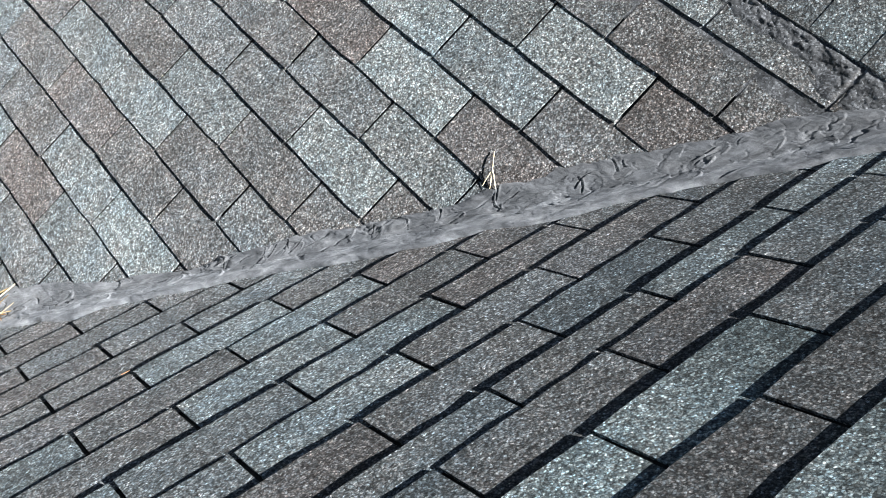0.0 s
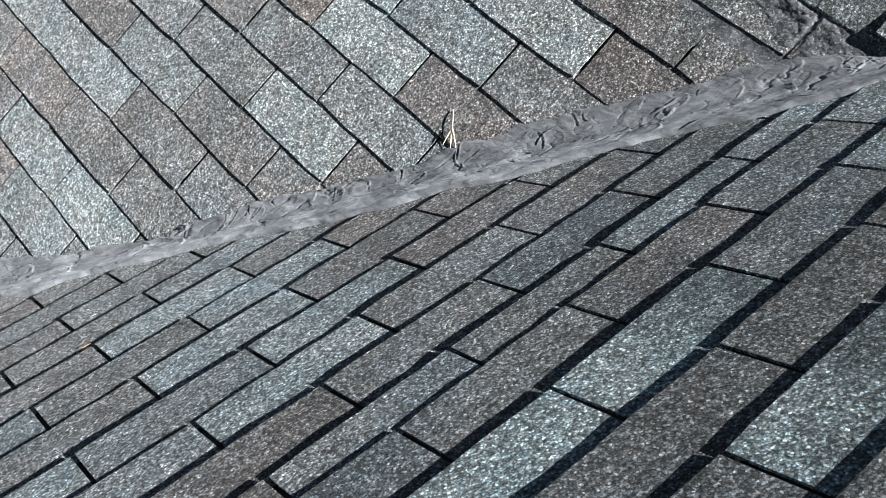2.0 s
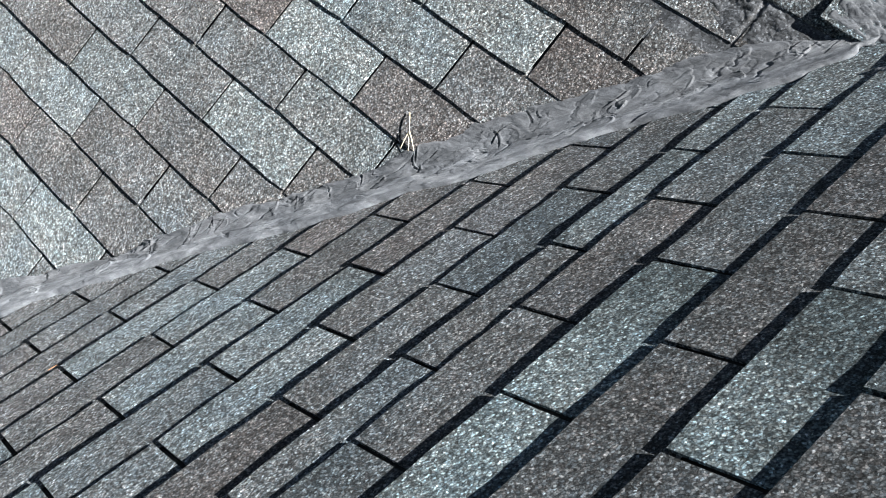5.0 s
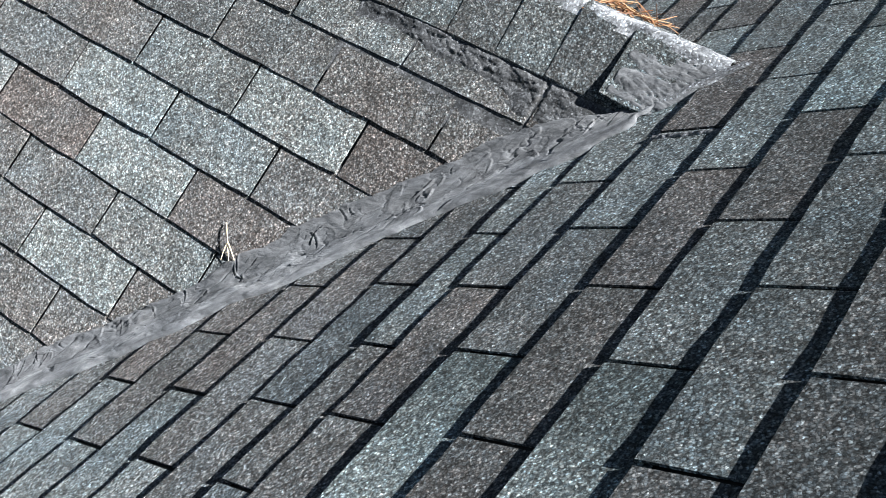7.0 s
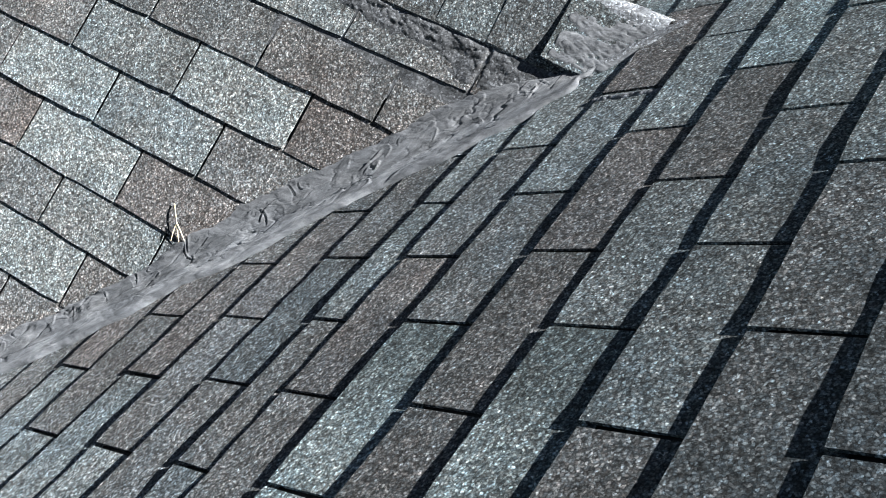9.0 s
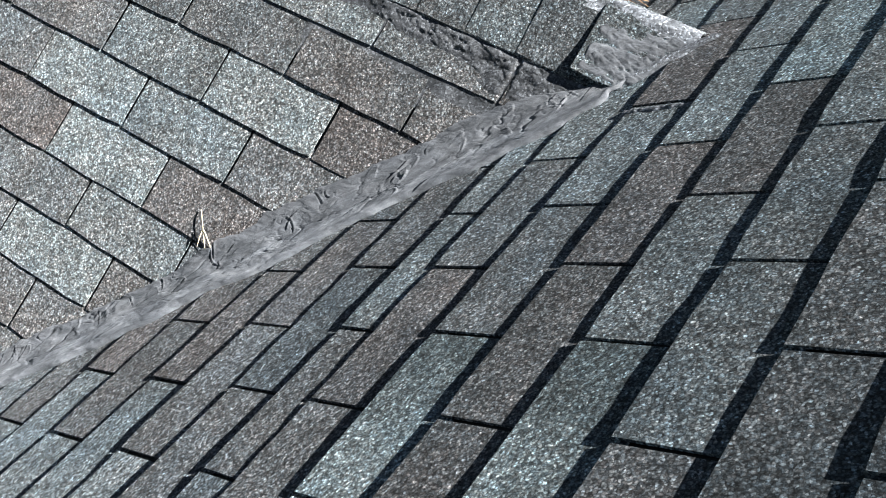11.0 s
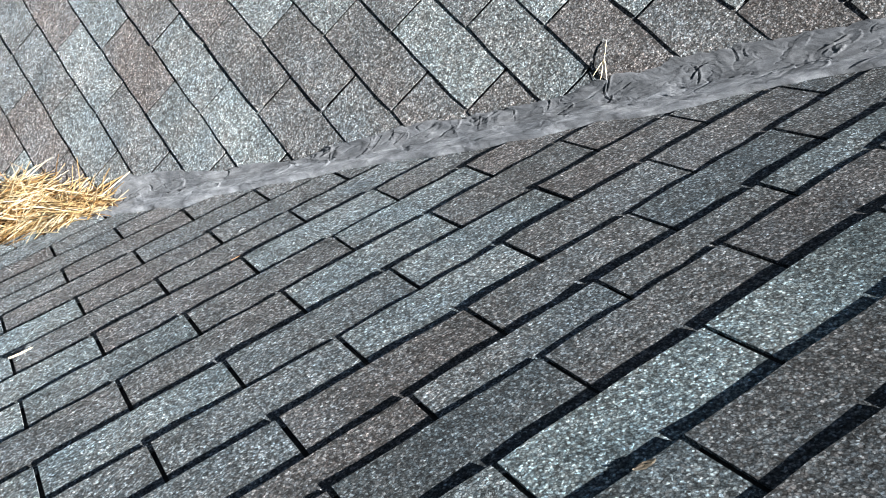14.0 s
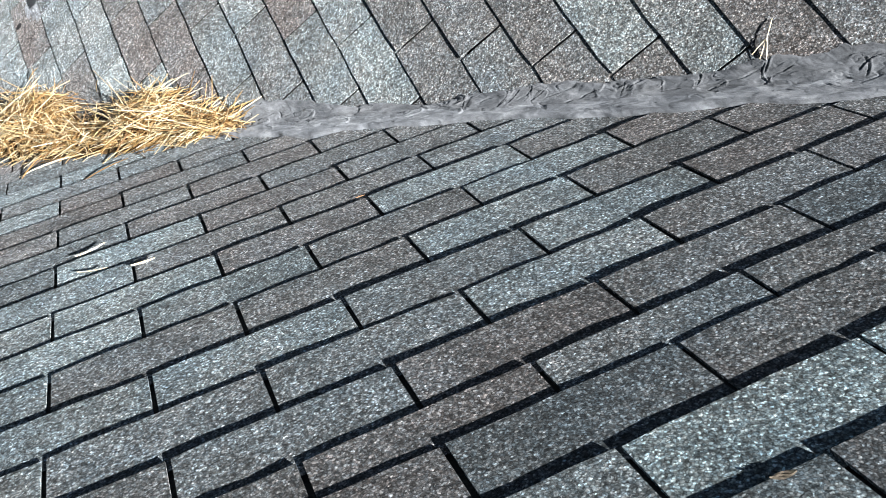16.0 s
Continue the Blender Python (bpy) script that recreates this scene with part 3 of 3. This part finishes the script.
def smear(name, label, centre_blobs, box, base, lift=0.003, step=0.0030, mat=None, thin=0.0010, slot=None, rumple=0.0):
    """A smear of roof cement on a slope: thickness from soft blobs and noise, thin edges sink into the granules."""
    u0, u1, v0, v1 = box
    nu, nv = int((u1 - u0) / step), int((v1 - v0) / step)
    verts, faces = [], []
    for i in range(nu + 1):
        for j in range(nv + 1):
            u, v = u0 + (u1 - u0) * i / nu, v0 + (v1 - v0) * j / nv
            m = max(1 - math.sqrt(((u - a) / ra) ** 2 + ((v - b) / rb) ** 2) for a, b, ra, rb in centre_blobs)
            t = 0.0040 * min(m, 0.45) + 0.0028 * fbm(u * 20 + v * 12, v * 44, 4.0, 6) + 0.0010 * fbm(u * 90, v * 120, 1.0, 3) - thin
            t -= 0.004 * smooth((fbm(u * 30, v * 44, 41.0, 2) - 0.7) / 0.12)
            if rumple and m > 0:
                fold = abs(fbm(u * 9 + 6 * v, v * 24 - 5 * u, 17.0, 2))
                crease = abs(fbm(u * 16 - 4 * v, v * 38 + 6 * u, 29.0, 2))
                t += (rumple * (min(1.0, fold / 0.5) - 0.3) - 0.55 * rumple * (1 - smooth(crease / 0.10))) * min(1.0, m / 0.25)
            if slot:
                t -= 0.008 * math.exp(-((u - slot) / 0.0045) ** 2)
            rim = min(i, nu - i, j, nv - j) / 4
            t = min(t, lift * 2.2) - 0.004 * max(0.0, 1 - rim)
            verts.append(base(u, v, max(t, -0.0035)))
    for i in range(nu):
        for j in range(nv):
            a = i * (nv + 1) + j
            faces.append((a, a + 1, a + nv + 2, a + nv + 1))
    me = bpy.data.meshes.new(name)
    me.from_pydata(verts, [], faces)
    me.materials.append(mat or CEMENT)
    for p in me.polygons:
        p.use_smooth = True
    ob = new(name, me)
    return tagged(ob, label, "roof cement")


def on_main(u, v, h):
    return (MAIN @ Vector((u, v, h)))[:]


def on_gable(u, v, h):
    return (GABLE @ Vector((-u, v, h)))[:]


def on_last_cap(u, v, h):
    """On the lifted cap at the end of the ridge."""
    run = RIDGE_V - v
    a = (u - 0.714) / 0.185
    up = 0.001 + (0.0075 - 0.0065 * min(1.0, max(0.0, a) * 0.185 / 0.125)) * (1 - 0.75 * run / 0.176) + (0.020 * (1 - 0.35 * a) - 0.0040) * (run / 0.176) ** 2
    z = RIDGE_Z - (math.sqrt(run * run + 0.022 ** 2) - 0.022 * 0.5) * math.sin(PITCH_D) + up
    return (RIDGE_X - run * math.cos(PITCH_D), DY - u, z + h + 0.0005)


valley_cement()
def on_crest(u, v, h):
    """On the bend of the ridge caps; v counts from the crest."""
    z = RIDGE_Z - (math.sqrt(v * v + 0.022 ** 2) - 0.022 * 0.5) * math.sin(PITCH_D) + 0.0072
    return (RIDGE_X + v * math.cos(PITCH_D), DY - u, z + h)


smear("cement_smear", "dark old roof cement smeared below the ridge caps", [(0.70, 0.70, 0.11, 0.055), (0.50, 0.728, 0.20, 0.020), (0.32, 0.742, 0.16, 0.012), (0.60, 0.69, 0.06, 0.03)], (0.14, 0.82, 0.57, 0.755), on_gable, mat=OLD_CEMENT, thin=0.0013, slot=0.611, step=0.0022, lift=0.0035, rumple=0.0030)
smear("cement_smear", "pale grey roof cement smeared on the last ridge cap", [(0.81, 0.785, 0.10, 0.045), (0.77, 0.82, 0.06, 0.04), (0.86, 0.85, 0.05, 0.09)], (0.720, 0.893, 0.752, 0.915), on_last_cap, thin=0.0006, step=0.0018, lift=0.0026, rumple=0.0034, mat=CAP_FILM)
smear("cap_crust", "whitish crust along the cut end of the last ridge cap", [(0.893, 0.80, 0.012, 0.05), (0.890, 0.86, 0.016, 0.05), (0.884, 0.905, 0.03, 0.03)], (0.868, 0.906, 0.755, 0.918), on_last_cap, mat=CRUST, thin=0.0004, step=0.0018, rumple=0.002)
smear("ridge_crust", "whitish weathered crust along the crest of the ridge", [(0.70, -0.004, 0.32, 0.017), (0.865, -0.006, 0.08, 0.034)], (0.40, 0.905, -0.040, 0.016), on_crest, mat=CRUST, thin=0.0010)


# ---- dry needles ----
def blade(verts, faces, p, d, length, width, bend, r):
    """A thin dry needle as a bent three-sided stalk."""
    d = Vector(d).normalized()
    side = d.cross(Vector((r.gauss(0, 1), r.gauss(0, 1), r.gauss(0, 1)))).normalized()
    other = d.cross(side)
    n, start = 4, len(verts)
    for i in range(n + 1):
        a = i / n
        c = Vector(p) + d * (length * (a - 0.5)) + bend * (a - 0.5) ** 2 * length
        w = width * (0.55 + 0.45 * math.sin(math.pi * min(1, 0.15 + a * 0.85)))
        for q in range(3):
            t = q * 2.094
            verts.append((c + side * (w * math.cos(t)) + other * (w * math.sin(t)))[:])
    for i in range(n):
        for q in range(3):
            a, b = start + i * 3 + q, start + i * 3 + (q + 1) % 3
            faces.append((a, b, b + 3, a + 3))
    faces.append((start + 2, start + 1, start))
    faces.append((start + n * 3, start + n * 3 + 1, start + n * 3 + 2))


def stalk(verts, faces, a, b, width, r, sag=0.0):
    a, b = Vector(a), Vector(b)
    d = b - a
    blade(verts, faces, (a + b) / 2, d, d.length, width, Vector((0, 0, -sag)), r)


def straw_object(name, verts, faces, label, category, kind="", mat=None):
    me = bpy.data.meshes.new(name)
    me.from_pydata(verts, [], faces)
    me.materials.append(mat or STRAW)
    return tagged(new(name, me), label, category, kind=kind)


def pile_height(x, y):
    """Drifts of needles caught in the valley, thinning out to a point up the valley."""
    a, c = (x - y) * 0.707, (x + y) * 0.707
    h = -0.05
    for xc, ra, rc, top, dc in ((-0.67, 0.15, 0.060, 0.030, -0.020), (-0.80, 0.13, 0.108, 0.108, 0.004), (-0.98, 0.34, 0.082, 0.036, -0.066), (-1.16, 0.17, 0.130, 0.140, 0.016), (-1.45, 0.30, 0.15, 0.095, 0.0)):
        ac, cc = (xc - valley_y(xc)) * 0.707, (xc + valley_y(xc)) * 0.707 + dc
        h = max(h, top * (1 - ((a - ac) / ra) ** 2 - ((c - cc) / rc) ** 2))
    return h + 0.012 * noise.noise(Vector((x * 14, y * 14, 3)))


def needle_drift():
    r = random.Random(5)
    verts, faces = [], []
    fall = radians(135)
    while len(verts) < 2600 * 15:
        x = r.uniform(-1.75, -0.50)
        y = valley_y(x) + r.gauss(-0.02, 0.10)
        h = pile_height(x, y)
        if h < 0.0:
            continue
        z = surface_z(x, y, 0.02) + h * (1.12 - 0.85 * r.random() ** 1.6) + 0.004
        kind = r.random()
        yaw = fall + 0.15 + 1.5 * noise.noise(Vector((x * 9, y * 9, 6))) + r.gauss(0, 0.30) if kind < 0.82 else r.uniform(0, 6.28)
        rise = r.gauss(0.10, 0.45)
        # lie along the fall of the valley
        d = Vector((math.cos(yaw), math.sin(yaw), rise - 0.50 * math.cos(yaw - fall)))
        bend = Vector((r.gauss(0, 0.8), r.gauss(0, 0.8), r.gauss(-0.4, 0.6)))
        blade(verts, faces, (x, y, z), d, r.uniform(0.07, 0.22), r.uniform(0.0010, 0.0019), bend, r)
    # stray ends that stand out of the drift, and stray needles about its foot
    for _ in range(430):
        x = r.uniform(-1.6, -0.61)
        y = valley_y(x) + r.gauss(-0.045, 0.12)
        h = pile_height(x, y)
        if h < -0.042:
            continue
        up = r.random() < 0.5 and h > 0
        d = Vector((r.gauss(0.3, 0.6), r.gauss(-0.2, 0.6), abs(r.gauss(0.5, 0.35)) if up else 0.0))
        if not up:
            yaw = fall + r.gauss(0.25, 0.5)
            d = Vector((math.cos(yaw), math.sin(yaw), -0.50 * math.cos(yaw - fall)))
        blade(verts, faces, (x, y, surface_z(x, y, 0.02) + max(h, 0) + (0.022 if up else 0.007)), d, r.uniform(0.06, 0.14), r.uniform(0.0009, 0.0016), Vector((0, 0, r.gauss(-0.3, 0.3))), r)
    # long strays: upright at the edges of the drift, and flat on the slope below it
    for a, b in (((-0.674, 1.355, -0.871), (-0.629, 1.351, -0.762)), ((-0.587, 1.201, -0.809), (-0.538, 1.179, -0.714)), ((-0.575, 1.160, -0.800), (-0.524, 1.117, -0.718)), ((-0.915, 1.680, -1.042), (-0.895, 1.634, -0.955)), ((-1.119, 1.977, -1.187), (-1.067, 1.916, -1.093)),
                 (on_main(-1.185, -1.639, 0.004), on_main(-1.10, -1.80, 0.03)), (on_main(-1.006, -1.393, 0.004), on_main(-0.882, -1.435, 0.012)), (on_main(-1.19, -1.69, 0.004), on_main(-1.04, -1.66, 0.02))):
        stalk(verts, faces, a, b, 0.0019, r, 0.2)
    return straw_object("needle_drift", verts, faces, "drift of dry golden pine needles caught in the valley", "pine needles", "stuff")


def needle_mat():
    """Matted needles under the drift, coloured dark to give the shade inside it."""
    bm = bmesh.new()
    n = 60
    grid = {}
    for i in range(n + 1):
        for j in range(21):
            x = -1.78 + 1.25 * i / n
            y = valley_y(x) + (j / 20 - 0.5) * 0.42
            h = max(pile_height(x, y), -0.012) * 0.62 + 0.008 * noise.noise(Vector((x * 60, y * 60, 1))) - 0.006
            grid[i, j] = bm.verts.new((x, y, surface_z(x, y, 0.02) + h))
    for i in range(n):
        for j in range(20):
            bm.faces.new((grid[i, j], grid[i, j + 1], grid[i + 1, j + 1], grid[i + 1, j]))
    bmesh.ops.recalc_face_normals(bm, faces=bm.faces)
    ob = part("needle_mat", bm, MAT)
    return tagged(ob, "brown matted pine needles under the drift, darkened as its inner shade", "pine needles", kind="stuff")


# brown needle colour, darkened to paint in the shadows within the drift
MAT = plain_material("shade_dark_needles", (0.03, 0.018, 0.008), (0.16, 0.095, 0.035), 120.0)
needle_drift()
needle_mat()


def needle_sprig():
    """A bundle of dry needles stuck upright in the cement."""
    r = random.Random(11)
    top, fork = Vector(SPRIG_TOP), Vector(SPRIG_FORK)
    sprig = new("needle_sprig")
    sprig.location = SPRIG_BASE
    tagged(sprig, "sprig of dry yellow pine needles standing in the roof cement", "pine needles")
    for name, ends in (("stalk", [(top, fork)]), ("needle", [(fork, Vector(SPRIG_BASE))]), ("needle", [(fork, Vector(SPRIG_BASE) + Vector((-0.007, 0.016, 0.0)))]), ("needle", [(fork + Vector((0, 0, 0.004)), Vector(SPRIG_BASE) + Vector((0.007, -0.010, 0.003)))])):
        verts, faces = [], []
        for a, b in ends:
            stalk(verts, faces, a - sprig.location, b - sprig.location, 0.0014, r, 0.25)
        me = bpy.data.meshes.new(name)
        me.from_pydata(verts, [], faces)
        me.materials.append(PALE_STRAW)
        new(name, me).parent = sprig
    return sprig


SPRIG_TOP, SPRIG_FORK, SPRIG_BASE = (0.3806, 0.3506, -0.114), (0.351, 0.320, -0.127), (0.3271, 0.297, -0.152)
needle_sprig()


def on_joint_tab(u, v, h):
    """On the tilted face of the course that starts at 0.472 m."""
    return on_main(u, v, h - 0.0050 * (v - 0.472) / 0.134 + 0.0004)


smear("cement_smear", "pale thin smear of cement beside a shingle joint", [(0.750, 0.54, 0.011, 0.070)], (0.732, 0.7575, 0.462, 0.602), on_joint_tab, mat=DRIED_SKIN, thin=-0.0003, step=0.002, lift=0.0014)


def loose_needle(a, b, label, width=0.0012, sag=0.0, mat=None):
    r = random.Random(str(a))
    verts, faces = [], []
    stalk(verts, faces, a, b, width, r, sag)
    return tagged(straw_object("pine_needle", verts, faces, label, "pine needle", mat=mat or PALE_STRAW), group="loose needles on the main slope")


for (u0, v0), (u1, v1), w in (((-1.024, -0.773), (-0.962, -0.790), 0.0022), ((-0.916, -0.598), (-0.870, -0.588), 0.0026), ((-1.02, -0.672), (-0.960, -0.632), 0.0014)):
    loose_needle(on_main(u0, v0, 0.003), on_main(u1, v1, 0.004), "pale dry pine needle lying on the shingles", w, -0.2)
for u, v in ((-0.465, -0.522),):
    loose_needle(on_main(u - 0.010, v, 0.0005), on_main(u + 0.008, v + 0.005, 0.0016), "short dry reddish twig lying on the shingles", 0.0009, mat=RUST)


def ridge_needles():
    r = random.Random(21)
    verts, faces = [], []
    for _ in range(170):
        y = r.uniform(-0.24, 0.30)
        x = RIDGE_X + 0.028 + abs(r.gauss(0, 0.03))
        z = RIDGE_Z - (x - RIDGE_X) * TD + 0.014 + abs(r.gauss(0, 0.006))
        yaw = radians(90) + r.gauss(0, 0.6)
        blade(verts, faces, (x, y, z), (math.cos(yaw), math.sin(yaw), r.gauss(0, 0.15)), r.uniform(0.05, 0.11), r.uniform(0.0008, 0.0013), Vector((r.gauss(0, 0.3), r.gauss(0, 0.3), r.gauss(0, 0.2))), r)
    return straw_object("ridge_needles", verts, faces, "rusty pine needles lying behind the ridge", "pine needles", "stuff", RUST)


ridge_needles()


def chip():
    """A curled scrap of leaf on the shingles."""
    bm = bmesh.new()
    n = 7
    grid = {}
    for i in range(n + 1):
        for j in range(5):
            a, b = i / n - 0.5, j / 4 - 0.5
            w = 0.011 * math.cos(a * 2.6)
            grid[i, j] = bm.verts.new((a * 0.026, b * w, 0.0010 + 0.004 * a * a - 3.0 * (b * w) ** 2 + 0.0008 * noise.noise(Vector((a * 9, b * 9, 0)))))
    for i in range(n):
        for j in range(4):
            bm.faces.new((grid[i, j], grid[i + 1, j], grid[i + 1, j + 1], grid[i, j + 1]))
    bmesh.ops.solidify(bm, geom=bm.faces[:], thickness=0.0006)
    ob = part("leaf_scrap", bm, LEAF)
    ob.matrix_world = MAIN @ Matrix.Translation((-0.357, 0.612, -0.0002)) @ Matrix.Rotation(radians(12), 4, "Z")
    return tagged(ob, "small curled tan leaf scrap lying on a shingle", "leaf")


LEAF = plain_material("dry_leaf", (0.40, 0.33, 0.25), (0.70, 0.62, 0.50), 60.0)
chip()


# ---- vent at the lower end of the gable slope ----
def ring_mesh(profile, sides=28):
    """A turned form from (radius, height) pairs about the local z axis."""
    bm = bmesh.new()
    rings = [[bm.verts.new((r * math.cos(6.2832 * i / sides), r * math.sin(6.2832 * i / sides), z)) for i in range(sides)] for r, z in profile]
    for a, b in zip(rings, rings[1:]):
        for i in range(sides):
            j = (i + 1) % sides
            bm.faces.new((a[i], a[j], b[j], b[i]))
    bmesh.ops.recalc_face_normals(bm, faces=bm.faces)
    return bm


def vent_pipe(u, v):
    """A plumbing vent with a sheet-metal base flashing and a rubber collar."""
    vent = new("vent_pipe")
    vent.matrix_world = GABLE @ Matrix.Translation((-u, v, 0.001))
    tagged(vent, "grey plumbing vent with sheet-metal flashing on the shingles", "vent pipe")
    plate = bmesh.new()
    n = 12
    grid = {}
    for i in range(n + 1):
        for j in range(n + 1):
            x, y = (i / n - 0.5) * 0.29, (j / n - 0.5) * 0.36
            grid[i, j] = plate.verts.new((x, y, 0.004 + 0.0015 * noise.noise(Vector((x * 14, y * 14, 2)))))
    for i in range(n):
        for j in range(n):
            plate.faces.new((grid[i, j], grid[i + 1, j], grid[i + 1, j + 1], grid[i, j + 1]))
    bmesh.ops.solidify(plate, geom=plate.faces[:], thickness=0.0012)
    part("flashing", plate, METAL, vent, "dull grey sheet-metal base")
    upright = Matrix.Rotation(-PITCH_D, 4, "X")
    collar = ring_mesh([(0.095, 0.0), (0.09, 0.012), (0.062, 0.055), (0.046, 0.075), (0.043, 0.075)])
    collar.transform(upright)
    part("collar", collar, RUBBER, vent, "black rubber collar")
    pipe = ring_mesh([(0.0405, -0.02), (0.0405, 0.24), (0.036, 0.24), (0.036, 0.02)])
    pipe.transform(upright)
    part("pipe", pipe, METAL, vent, "grey pipe, open at the top")
    return vent


def metal_material():
    m, nodes, links, bsdf = material("dull_sheet_metal")
    where = put(nodes, links, "NewGeometry").outputs["Position"]
    a = put(nodes, links, "TexNoise", Vector=where, Scale=30.0, Detail=6.0)
    links.new(ramp(nodes, links, a.outputs[0], [(0.3, (0.10, 0.115, 0.13)), (0.7, (0.20, 0.215, 0.235))]), bsdf.inputs["Base Color"])
    bsdf.inputs["Metallic"].default_value = 0.35
    links.new(ramp(nodes, links, a.outputs[0], grey((0.3, 0.45), (0.7, 0.7))), bsdf.inputs["Roughness"])
    return m


VENT_CRUST = sealant_material("vent_crust", 1.25, True)
METAL, RUBBER = metal_material(), plain_material("black_rubber", (0.015, 0.015, 0.017), (0.04, 0.04, 0.045), 40.0)
vent_pipe(-1.885, -1.375)
smear("cement_smear", "pale bluish cement smeared below the vent flashing", [(-1.765, -1.525, 0.055, 0.050), (-1.80, -1.50, 0.05, 0.05)], (-1.86, -1.67, -1.60, -1.45), on_gable, mat=VENT_CRUST, thin=0.0010)


def tar_dab(u, v):
    bm = ring_mesh([(0.0001, 0.0016), (0.004, 0.0015), (0.009, 0.0010), (0.0125, -0.001)], 16)
    for p in bm.verts:
        k = 1 + 0.3 * noise.noise(Vector((p.co.x * 160, p.co.y * 160, 3)))
        p.co.x, p.co.y = p.co.x * k, p.co.y * k * 1.2
    ob = part("tar_dab", bm, RUBBER)
    ob.matrix_world = GABLE @ Matrix.Translation((-u, v, 0.0002))
    return tagged(ob, "small dark dab of tar on a brown shingle", "tar")


tar_dab(-1.729, -1.632)
